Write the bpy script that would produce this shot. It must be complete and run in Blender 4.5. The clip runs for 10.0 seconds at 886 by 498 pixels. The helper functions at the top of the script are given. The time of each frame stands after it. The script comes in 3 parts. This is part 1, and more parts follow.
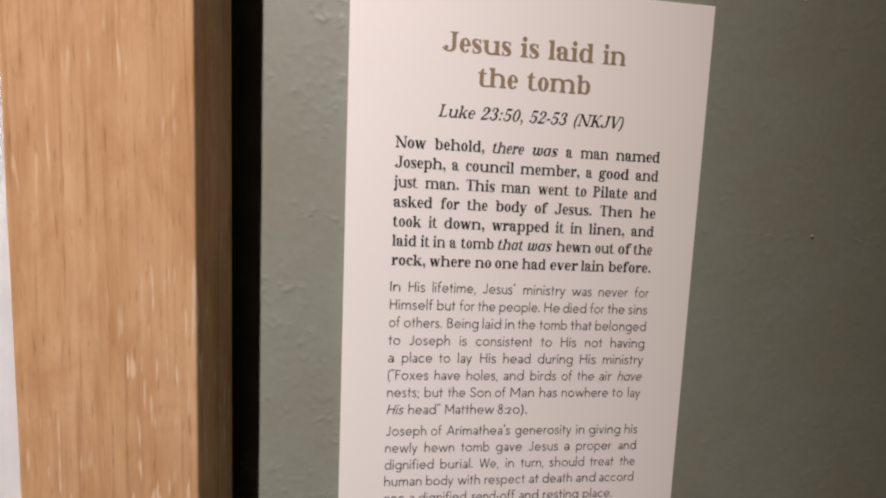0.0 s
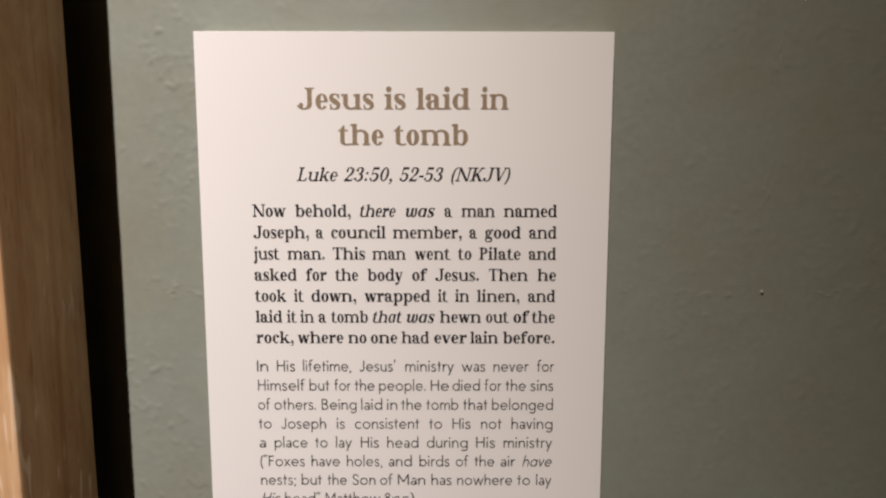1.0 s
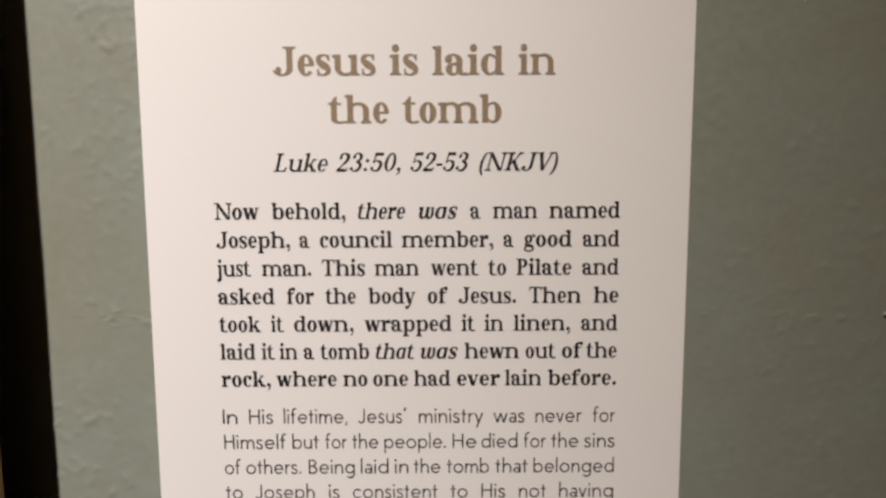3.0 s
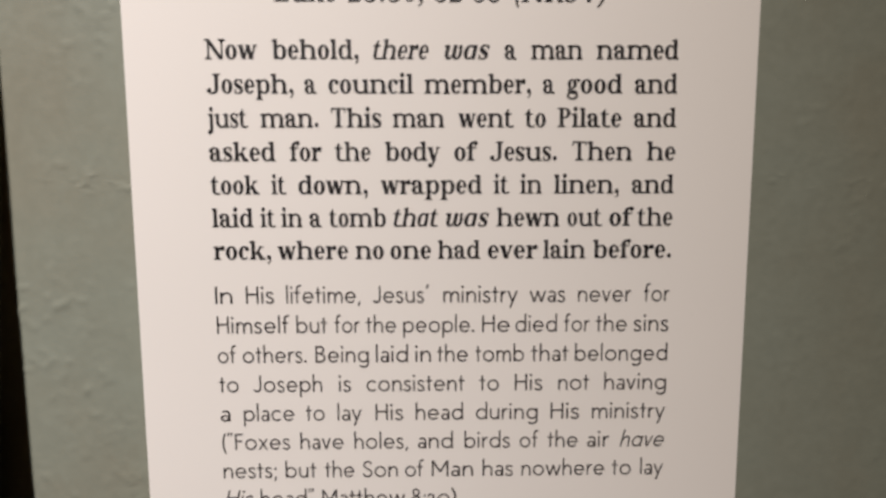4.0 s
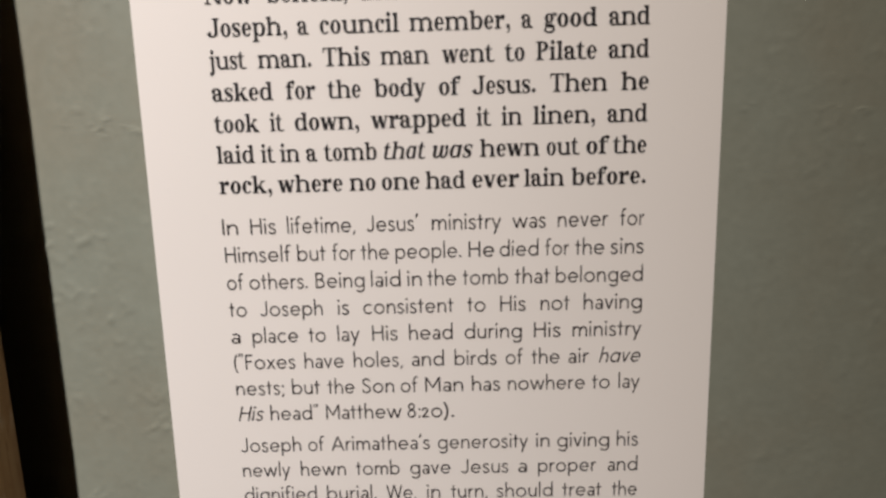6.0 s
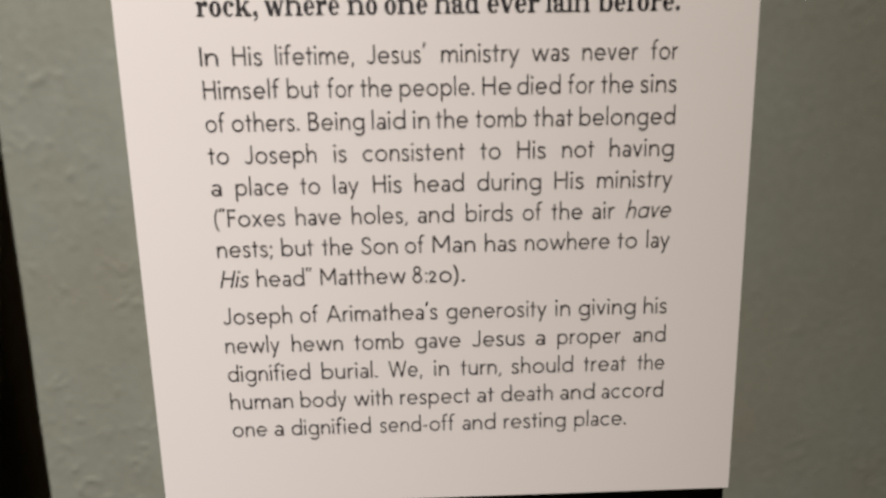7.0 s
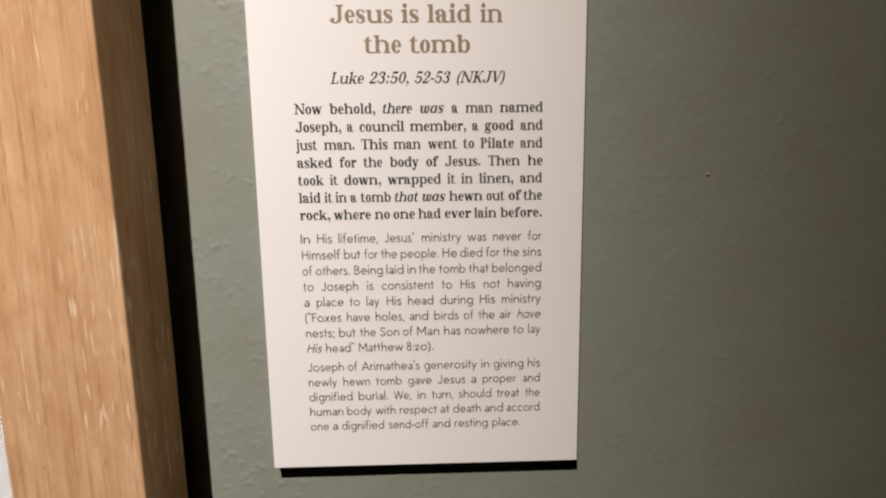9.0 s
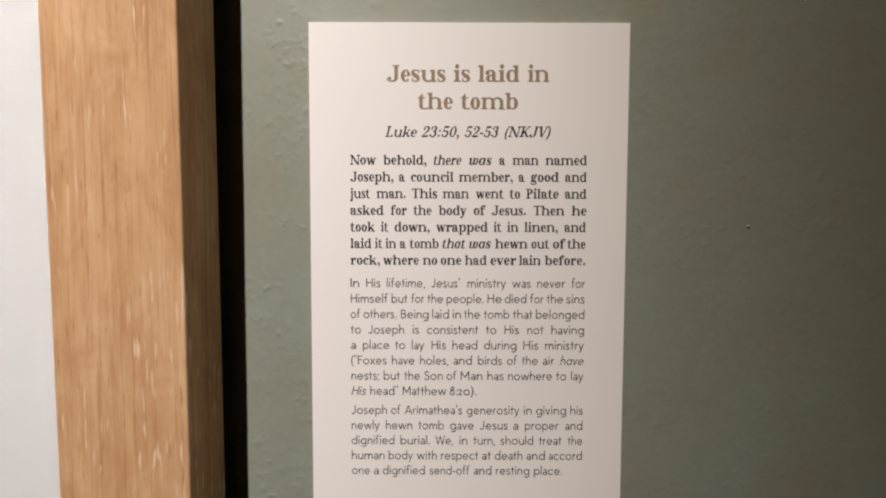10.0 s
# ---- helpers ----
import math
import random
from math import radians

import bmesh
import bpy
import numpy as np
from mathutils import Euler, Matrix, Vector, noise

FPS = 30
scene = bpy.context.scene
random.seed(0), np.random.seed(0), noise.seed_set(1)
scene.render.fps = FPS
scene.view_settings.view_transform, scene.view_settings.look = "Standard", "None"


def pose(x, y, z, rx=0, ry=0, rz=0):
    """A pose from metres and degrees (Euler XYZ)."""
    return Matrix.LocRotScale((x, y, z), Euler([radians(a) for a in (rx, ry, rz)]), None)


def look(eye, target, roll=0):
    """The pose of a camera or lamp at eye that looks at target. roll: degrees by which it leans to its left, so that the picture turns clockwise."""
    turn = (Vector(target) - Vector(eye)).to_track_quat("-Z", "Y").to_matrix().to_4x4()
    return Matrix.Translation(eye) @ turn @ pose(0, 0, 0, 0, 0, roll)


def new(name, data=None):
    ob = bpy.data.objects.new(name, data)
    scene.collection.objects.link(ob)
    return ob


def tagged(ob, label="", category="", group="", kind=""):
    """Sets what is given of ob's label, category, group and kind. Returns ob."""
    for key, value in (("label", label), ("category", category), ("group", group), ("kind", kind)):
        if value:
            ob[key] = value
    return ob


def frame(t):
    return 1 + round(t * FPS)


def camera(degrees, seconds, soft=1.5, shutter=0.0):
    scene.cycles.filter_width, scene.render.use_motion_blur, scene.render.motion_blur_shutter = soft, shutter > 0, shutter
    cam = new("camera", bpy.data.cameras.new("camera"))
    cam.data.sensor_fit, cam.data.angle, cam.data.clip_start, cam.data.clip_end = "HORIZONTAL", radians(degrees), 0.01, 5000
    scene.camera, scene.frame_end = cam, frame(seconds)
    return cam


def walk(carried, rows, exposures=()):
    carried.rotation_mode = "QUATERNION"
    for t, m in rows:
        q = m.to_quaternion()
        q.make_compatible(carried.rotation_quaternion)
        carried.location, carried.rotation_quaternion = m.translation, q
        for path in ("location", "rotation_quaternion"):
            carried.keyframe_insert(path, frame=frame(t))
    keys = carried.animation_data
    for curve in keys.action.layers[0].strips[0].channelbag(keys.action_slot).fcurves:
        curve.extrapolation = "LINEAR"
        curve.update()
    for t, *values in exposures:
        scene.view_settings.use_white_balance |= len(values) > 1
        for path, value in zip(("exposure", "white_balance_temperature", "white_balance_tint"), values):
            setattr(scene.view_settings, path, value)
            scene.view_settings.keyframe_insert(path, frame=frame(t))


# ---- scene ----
# The camera, held in the hand close to a wall label.
cam = camera(99.7, 10.0, 2.15, 0.08)
cam.data.dof.use_dof, cam.data.dof.focus_distance, cam.data.dof.aperture_fstop = True, 0.168, 14.0
ROWS = [
    (0, pose(0.02396, -0.14261, 1.46166, 85.828, -2.435, -5.133)),
    (0.1, pose(0.02711, -0.13661, 1.46595, 85.657, -1.918, -4.466)),
    (0.2, pose(0.03258, -0.13683, 1.47164, 85.605, -1.565, -3.205)),
    (0.3, pose(0.03924, -0.13262, 1.47294, 86.188, -1.221, -2.635)),
    (0.4, pose(0.04782, -0.13098, 1.47678, 86.061, -1.056, -2.442)),
    (0.5, pose(0.05831, -0.13216, 1.48204, 86.016, -0.694, -1.656)),
    (0.6, pose(0.06633, -0.13226, 1.48587, 86.087, -0.517, -1.197)),
    (0.7, pose(0.07292, -0.13187, 1.48719, 85.984, -0.329, -0.793)),
    (0.8, pose(0.07756, -0.13006, 1.48772, 86.070, -0.263, -0.710)),
    (1, pose(0.08303, -0.12863, 1.48635, 86.120, -0.083, -0.014)),
    (1.2, pose(0.07979, -0.12139, 1.47629, 86.221, -0.005, 0.292)),
    (1.3, pose(0.07758, -0.11594, 1.47323, 86.219, 0.016, 0.235)),
    (1.5, pose(0.07540, -0.10544, 1.47607, 86.326, 0.038, 0.290)),
    (1.7, pose(0.07704, -0.09818, 1.48152, 86.316, 0.162, 0.428)),
    (1.8, pose(0.07816, -0.09392, 1.47965, 86.796, 0.217, 0.632)),
    (2, pose(0.07796, -0.09415, 1.48432, 85.951, 0.169, 0.869)),
    (2.1, pose(0.07737, -0.09633, 1.48953, 85.936, 0.146, 0.720)),
    (2.2, pose(0.07695, -0.09843, 1.49215, 86.240, 0.107, 0.378)),
    (3.3, pose(0.07582, -0.09385, 1.47839, 86.524, 0.256, -0.343)),
    (3.4, pose(0.07300, -0.09180, 1.46577, 86.626, 0.125, -0.563)),
    (3.5, pose(0.07220, -0.09119, 1.45879, 86.604, 0.110, -0.560)),
    (3.6, pose(0.07100, -0.08907, 1.45542, 86.842, 0.137, -0.597)),
    (3.7, pose(0.07047, -0.08732, 1.45597, 86.378, 0.182, -0.582)),
    (3.8, pose(0.06985, -0.08598, 1.45375, 86.696, 0.209, -0.645)),
    (4, pose(0.06903, -0.08510, 1.45253, 86.062, 0.201, -0.534)),
    (4.2, pose(0.06992, -0.08876, 1.45951, 85.391, 0.157, -0.557)),
    (4.5, pose(0.07089, -0.08550, 1.45372, 85.354, 0.333, -0.423)),
    (4.8, pose(0.06918, -0.08503, 1.45518, 84.957, 0.615, -0.183)),
    (5, pose(0.06833, -0.08518, 1.45722, 84.591, 0.783, 0.117)),
    (5.2, pose(0.06920, -0.08474, 1.45573, 84.499, 1.046, 0.399)),
    (5.5, pose(0.07328, -0.09086, 1.46066, 84.025, 1.301, 0.742)),
    (5.8, pose(0.07410, -0.09415, 1.45216, 84.050, 1.585, 0.644)),
    (6, pose(0.07348, -0.09272, 1.43877, 84.304, 1.414, 0.501)),
    (6.1, pose(0.07277, -0.09353, 1.43181, 84.228, 1.358, 0.414)),
    (6.2, pose(0.06919, -0.09685, 1.42006, 84.385, 1.340, 0.470)),
    (7.3, pose(0.06686, -0.08297, 1.40099, 83.671, 1.149, -1.500)),
    (7.5, pose(0.06520, -0.08285, 1.39919, 83.950, 1.094, -1.472)),
    (7.7, pose(0.06365, -0.08213, 1.39805, 84.010, 1.067, -1.529)),
    (8, pose(0.06468, -0.08072, 1.40052, 83.695, 1.228, -1.314)),
    (8.2, pose(0.06382, -0.08280, 1.40221, 83.500, 1.417, -1.368)),
    (8.4, pose(0.06487, -0.08600, 1.40307, 83.580, 1.581, -1.282)),
    (8.5, pose(0.06661, -0.09451, 1.40835, 82.932, 1.411, -1.396)),
    (8.6, pose(0.06927, -0.10902, 1.41588, 83.404, 1.304, -1.364)),
    (8.7, pose(0.07162, -0.12447, 1.42565, 83.065, 1.210, -1.611)),
    (8.8, pose(0.07647, -0.14221, 1.43526, 82.673, 1.130, -0.839)),
    (8.9, pose(0.07559, -0.15592, 1.44114, 83.652, 0.957, -1.532)),
    (9, pose(0.07603, -0.16239, 1.44748, 84.196, 0.835, -1.140)),
    (9.2, pose(0.06880, -0.16562, 1.45274, 84.821, 0.610, -1.251)),
    (9.3, pose(0.06412, -0.16589, 1.45288, 84.776, 0.426, -1.323)),
    (9.5, pose(0.06015, -0.16583, 1.45487, 85.608, 0.148, -1.415)),
    (9.6, pose(0.06131, -0.16560, 1.45739, 86.379, 0.090, -0.969)),
    (9.7, pose(0.06031, -0.16585, 1.45985, 86.608, -0.028, -0.973)),
    (9.8, pose(0.05959, -0.16618, 1.45976, 86.881, -0.057, -0.585)),
    (9.9, pose(0.05901, -0.16621, 1.45703, 87.513, -0.082, -0.186)),
    (10, pose(0.05903, -0.16606, 1.45782, 87.805, -0.171, 0.070)),
]
EXPOSURES = [(0.0, -0.08, 6500, 16), (0.5, -0.08, 6500, 16), (1.0, 0.03, 6500, 12), (1.6, 0.0, 6500, 11), (2.2, 0.0, 6500, 10), (8.4, 0.03, 6500, 10),
             (9.0, 0.16, 6500, 10), (9.4, 0.06, 6500, 11), (10.0, 0.0, 6500, 10)]
walk(cam, ROWS, EXPOSURES)

# The light: one ceiling spot, above and a little to one side, aimed at the framed picture: its beam, and the wider, warmer fringe of the same lamp.
world = bpy.data.worlds.new("dark_room")
world.use_nodes = True
world.node_tree.nodes["Background"].inputs[0].default_value = (0.0, 0.0, 0.0, 1)
scene.world = world
for name, energy, colour, cone, blend in (("spot_beam", 176.4, (1.0, 0.938, 0.957), 50.85, 0.947), ("spot_fringe", 70.3, (1.0, 0.831, 0.682), 69.85, 0.669)):
    spot = bpy.data.lights.new(name, "SPOT")
    spot.energy, spot.color = energy, colour
    spot.spot_size, spot.spot_blend, spot.shadow_soft_size = radians(cone), blend, 0.0115
    new(name, spot).matrix_world = look((-0.217, -0.727, 2.799), (-0.419, 0.0, 1.38))

# ---- materials ----


def material(name, colour=(0.5, 0.5, 0.5), rough=0.5, metal=0.0, spec=0.5):
    mat = bpy.data.materials.new(name)
    mat.use_nodes = True
    b = mat.node_tree.nodes["Principled BSDF"]
    b.inputs["Base Color"].default_value = (*colour, 1)
    b.inputs["Roughness"].default_value = rough
    b.inputs["Metallic"].default_value = metal
    b.inputs["Specular IOR Level"].default_value = spec
    return mat


def node(mat, kind, **values):
    n = mat.node_tree.nodes.new(kind)
    for key, value in values.items():
        n.inputs[key.replace("_", " ")].default_value = value
    return n


def join(mat, a, a_out, b, b_in):
    mat.node_tree.links.new(a.outputs[a_out], b.inputs[b_in])


def coords(mat, scale=(1, 1, 1)):
    tc = node(mat, "ShaderNodeTexCoord")
    mp = node(mat, "ShaderNodeMapping", Scale=scale)
    join(mat, tc, "Object", mp, "Vector")
    return mp


def ramp(mat, stops):
    r = node(mat, "ShaderNodeValToRGB")
    e = r.color_ramp.elements
    while len(e) < len(stops):
        e.new(0.5)
    for el, (p, c) in zip(e, stops):
        el.position, el.color = p, (*c, 1)
    return r


def mix(mat, kind, fac, a=None, b=None):
    m = mat.node_tree.nodes.new("ShaderNodeMix")
    m.data_type, m.blend_type = "RGBA", kind
    m.inputs[0].default_value = fac
    if a:
        m.inputs[6].default_value = (*a, 1)
    if b:
        m.inputs[7].default_value = (*b, 1)
    return m


def bump(mat, source, out, strength, distance):
    b = node(mat, "ShaderNodeBump", Strength=strength, Distance=distance)
    join(mat, source, out, b, "Height")
    join(mat, b, "Normal", mat.node_tree.nodes["Principled BSDF"], "Normal")
    return b


def paint_material():
    """Sage green wall paint over a rolled texture."""
    mat = material("sage_paint", (0.33, 0.37, 0.29), 0.55, 0, 0.35)
    b = mat.node_tree.nodes["Principled BSDF"]
    mp = coords(mat)
    big = node(mat, "ShaderNodeTexNoise", Scale=22.0, Detail=5.0, Roughness=0.6)
    fine = node(mat, "ShaderNodeTexNoise", Scale=420.0, Detail=4.0, Roughness=0.55)
    join(mat, mp, 0, big, "Vector")
    join(mat, mp, 0, fine, "Vector")
    r = ramp(mat, [(0.3, (0.234, 0.236, 0.183)), (0.5, (0.235, 0.252, 0.203)), (0.7, (0.241, 0.266, 0.219))])
    join(mat, big, 0, r, "Fac")
    m = mix(mat, "MULTIPLY", 0.35)
    r2 = ramp(mat, [(0.3, (0.85, 0.85, 0.85)), (0.7, (1, 1, 1))])
    join(mat, fine, 0, r2, "Fac")
    join(mat, r, 0, m, 6)
    join(mat, r2, 0, m, 7)
    join(mat, m, 2, b, "Base Color")
    rr = ramp(mat, [(0.3, (0.48, 0.48, 0.48)), (0.7, (0.64, 0.64, 0.64))])
    join(mat, fine, 0, rr, "Fac")
    join(mat, rr, 0, b, "Roughness")
    bump(mat, fine, 0, 0.14, 0.0003)
    return mat


def oak_material(name):
    """Pale oiled oak, the grain along the object's z axis."""
    mat = material(name, (0.6, 0.4, 0.2), 0.62, 0, 0.10)
    b = mat.node_tree.nodes["Principled BSDF"]

    def grain(scale, detail, rough, warp=0.0):
        n = node(mat, "ShaderNodeTexNoise", Scale=1.0, Detail=detail, Roughness=rough, Distortion=warp)
        join(mat, coords(mat, scale), 0, n, "Vector")
        return n

    def darken(below, source, stops, amount):
        r = ramp(mat, stops)
        join(mat, source, 0, r, "Fac")
        m = mix(mat, "MULTIPLY", amount)
        join(mat, below[0], below[1], m, 6)
        join(mat, r, 0, m, 7)
        return m, 2

    broad = grain((70, 70, 5), 4.0, 0.6, 0.3)
    base = ramp(mat, [(0.30, (0.489, 0.287, 0.140)), (0.48, (0.563, 0.349, 0.181)), (0.70, (0.628, 0.410, 0.230))])
    join(mat, broad, 0, base, "Fac")
    top = (base, 0)
    # blotches from sanding and oil
    top = darken(top, grain((85, 85, 30), 4.0, 0.65, 0.7), [(0.36, (0.80, 0.70, 0.64)), (0.60, (1, 1, 1))], 0.75)
    # fibres
    fibre = grain((520, 520, 16), 5.0, 0.65, 0.25)
    top = darken(top, fibre, [(0.32, (0.64, 0.55, 0.47)), (0.56, (1, 1, 1))], 0.38)
    # open pores, short and dark, in bands
    top = darken(top, grain((1050, 1050, 85), 2.0, 0.5), [(0.31, (0.46, 0.34, 0.26)), (0.36, (1, 1, 1))], 0.42)
    # a few longer dark growth lines
    top = darken(top, grain((430, 430, 11), 2.0, 0.5, 0.3), [(0.30, (0.58, 0.45, 0.36)), (0.41, (1, 1, 1))], 0.5)
    # pale rays, small dashes in clusters
    flecks = grain((620, 620, 70), 1.0, 0.4)
    patch = grain((46, 46, 22), 2.0, 0.5)
    f = ramp(mat, [(0.61, (0, 0, 0)), (0.69, (1, 1, 1))])
    join(mat, flecks, 0, f, "Fac")
    pm = ramp(mat, [(0.48, (0, 0, 0)), (0.60, (0.85, 0.85, 0.85))])
    join(mat, patch, 0, pm, "Fac")
    fm = mix(mat, "MULTIPLY", 1.0)
    join(mat, f, 0, fm, 6)
    join(mat, pm, 0, fm, 7)
    m3 = mix(mat, "MIX", 0.0, b=(0.693, 0.508, 0.333))
    join(mat, fm, 2, m3, 0)
    join(mat, top[0], top[1], m3, 6)
    join(mat, m3, 2, b, "Base Color")
    bump(mat, fibre, 0, 0.3, 0.0002)
    return mat


def paper_material(name, colour, rough=0.75):
    mat = material(name, colour, rough, 0, 0.25)
    b = mat.node_tree.nodes["Principled BSDF"]
    n = node(mat, "ShaderNodeTexNoise", Scale=900.0, Detail=3.0)
    big = node(mat, "ShaderNodeTexNoise", Scale=14.0, Detail=2.0)
    mp = coords(mat)
    join(mat, mp, 0, n, "Vector")
    join(mat, mp, 0, big, "Vector")
    r = ramp(mat, [(0.3, tuple(c * 0.975 for c in colour)), (0.7, colour)])
    join(mat, big, 0, r, "Fac")
    join(mat, r, 0, b, "Base Color")
    bump(mat, n, 0, 0.08, 0.0001)
    return mat


def ink_material(name, colour):
    """Printed ink with a little uneven coverage."""
    mat = material(name, colour, 0.6, 0, 0.3)
    n = node(mat, "ShaderNodeTexNoise", Scale=1500.0, Detail=2.0)
    join(mat, coords(mat), 0, n, "Vector")
    r = ramp(mat, [(0.3, tuple(c * 0.85 for c in colour)), (0.7, tuple(c * 1.15 for c in colour))])
    join(mat, n, 0, r, "Fac")
    join(mat, r, 0, mat.node_tree.nodes["Principled BSDF"], "Base Color")
    return mat


def carpet_material():
    mat = material("carpet", (0.06, 0.055, 0.05), 0.95)
    n = node(mat, "ShaderNodeTexNoise", Scale=250.0, Detail=4.0)
    join(mat, coords(mat), 0, n, "Vector")
    r = ramp(mat, [(0.3, (0.020, 0.018, 0.017)), (0.7, (0.040, 0.037, 0.034))])
    join(mat, n, 0, r, "Fac")
    join(mat, r, 0, mat.node_tree.nodes["Principled BSDF"], "Base Color")
    bump(mat, n, 0, 0.6, 0.003)
    return mat


PAINT = paint_material()
OAK = oak_material("oak")
SHEET = paper_material("label_paper", (0.815, 0.790, 0.748))
FOAM = paper_material("foam_core", (0.82, 0.80, 0.77), 0.85)
MAT_BOARD = paper_material("mat_board", (0.324, 0.327, 0.318))
BLACK = material("black_board", (0.012, 0.011, 0.010), 0.8)
# Carpet and room paint are near black to hold down bounced light.
CARPET = carpet_material()
LOW_BOUNCE_PAINT = paper_material("low_bounce_paint", (0.05, 0.05, 0.047), 0.8)
INK_TITLE = ink_material("tan_ink", (0.270, 0.197, 0.121))
INK_DARK = ink_material("black_ink", (0.012, 0.010, 0.011))
INK_GREY = ink_material("grey_ink", (0.040, 0.034, 0.033))
GLASS = material("picture_glass", (1, 1, 1), 0.0)
GLASS.node_tree.nodes["Principled BSDF"].inputs["Transmission Weight"].default_value = 1.0
GLASS.node_tree.nodes["Principled BSDF"].inputs["IOR"].default_value = 1.45

# ---- building helpers ----


def link(name, bm, mat):
    me = bpy.data.meshes.new(name)
    bm.to_mesh(me)
    bm.free()
    me.materials.append(mat)
    return new(name, me)


def part(name, bm, mat, parent, label=""):
    ob = link(name, bm, mat)
    ob.parent = parent
    return tagged(ob, label)


def box(x0, x1, y0, y1, z0, z1, bevel=0.0, segments=2):
    bm = bmesh.new()
    bmesh.ops.create_cube(bm, size=1)
    for v in bm.verts:
        v.co = Vector(((x0 + x1) / 2 + v.co.x * (x1 - x0), (y0 + y1) / 2 + v.co.y * (y1 - y0), (z0 + z1) / 2 + v.co.z * (z1 - z0)))
    if bevel:
        bmesh.ops.bevel(bm, geom=bm.edges[:], offset=bevel, segments=segments, affect="EDGES", profile=0.5)
    return bm


# ---- the room ----
WALL = 0.004          # the wall's face; the label's face is at y = 0
X0, X1, Y0, TOP = -1.6, 1.6, -2.6, 2.9


def relief(x, z):
    """Height of the rolled paint over the flat wall, in metres: mostly smooth, with patches of small curled ridges and drops,
    thinner and flatter away from the picture."""
    p = Vector((x * 1000, z * 1000, 3.7))
    coat = 0.22 + 0.34 / (1 + math.exp((x - 0.05) * 45))
    swell = noise.noise(p / 31.0)
    roll = noise.noise(p / 7.5)
    patchy = max(0.0, min(1.0, 1.8 * (noise.noise(p / 19.0 + Vector((11, 5, 2))) + 0.26)))
    bend = Vector((noise.noise(p / 7.0), noise.noise(p / 7.0 + Vector((7, 3, 5))), 0)) * 0.6
    curl = max(0.0, 1 - abs(noise.noise(p / 4.2 + bend + Vector((4, 9, 1)))) / 0.2)
    gaps = max(0.0, noise.noise(p / 5.5 + Vector((17, 2, 6))) + 0.1)
    drops = max(0.0, noise.noise(p / 2.6 + Vector((31, 7, 8))) - 0.40)
    return swell * 0.00014 + roll * 0.00004 + (curl * curl * gaps * 0.00085 + drops * 0.0011) * patchy * coat


def wall_with_relief():
    def steps(a, b, lo, hi, step):
        n = round((hi - lo) / step)
        return [a, (a + lo) / 2] + [lo + i * step for i in range(n + 1)] + [(hi + b) / 2, b]
    near = [i * 0.0002 - 0.0019 for i in range(20)]
    xs = sorted(steps(X0, X1, -0.05, 0.34, 0.0008) + [SPECK[0] + d for d in near])
    zs = sorted(steps(0.0, TOP, 1.24, 1.64, 0.0008) + [SPECK[1] + d for d in near])
    verts, faces = [], []
    for z in zs:
        for x in xs:
            inside = min(x + 0.05, 0.34 - x, z - 1.24, 1.64 - z)
            k = max(0.0, min(1.0, inside / 0.01))
            d = math.hypot(x - SPECK[0], z - SPECK[1])
            speck = 0.0
            if d < 0.006:
                speck = 0.0007 * math.exp(-(d / 0.00048) ** 2)
            verts.append((x, WALL - (relief(x, z) * k if k else 0.0) - speck, z))
    w = len(xs)
    for j in range(len(zs) - 1):
        for i in range(w - 1):
            a = j * w + i
            faces.append((a, a + 1, a + 1 + w, a + w))
    back = len(verts)
    verts += [(X0, 0.16, 0), (X1, 0.16, 0), (X1, 0.16, TOP), (X0, 0.16, TOP)]
    faces.append((back + 1, back, back + 3, back + 2))
    top = (len(zs) - 1) * w
    faces.append(tuple(range(w)[::-1]) + (back, back + 1))
    faces.append(tuple(top + i for i in range(w)) + (back + 2, back + 3))
    faces.append(tuple(j * w for j in range(len(zs))) + (back + 3, back))
    faces.append(tuple(j * w + w - 1 for j in range(len(zs)))[::-1] + (back + 1, back + 2))
    me = bpy.data.meshes.new("wall_north")
    me.from_pydata(verts, [], faces)
    me.polygons.foreach_set("use_smooth", [True] * len(me.polygons))
    me.materials.append(PAINT)
    return new("wall_north", me)


SPECK = (0.1974, 1.462)
tagged(wall_with_relief(), "sage green painted wall with a rolled texture", "wall", kind="structure")
# Unseen surfaces that close the room, kept dark so shadows stay deep.
tagged(link("floor", box(X0, X1, Y0, 0.16, -0.1, 0.0), CARPET), "unseen carpeted floor, dark to limit bounced light", "floor", kind="structure")
tagged(link("ceiling", box(X0, X1, Y0, 0.16, TOP, TOP + 0.1), LOW_BOUNCE_PAINT), "unseen plain ceiling, dark to limit bounced light", "ceiling", kind="structure")
tagged(link("wall_south", box(X0, X1, Y0 - 0.15, Y0, 0, TOP), LOW_BOUNCE_PAINT), "plain dark painted wall", "wall", kind="structure")
tagged(link("wall_west", box(X0 - 0.15, X0, Y0, 0.16, 0, TOP), LOW_BOUNCE_PAINT), "plain dark painted wall", "wall", kind="structure")
tagged(link("wall_east", box(X1, X1 + 0.15, Y0, 0.16, 0, TOP), LOW_BOUNCE_PAINT), "plain dark painted wall", "wall", kind="structure")

# ---- the framed picture ----


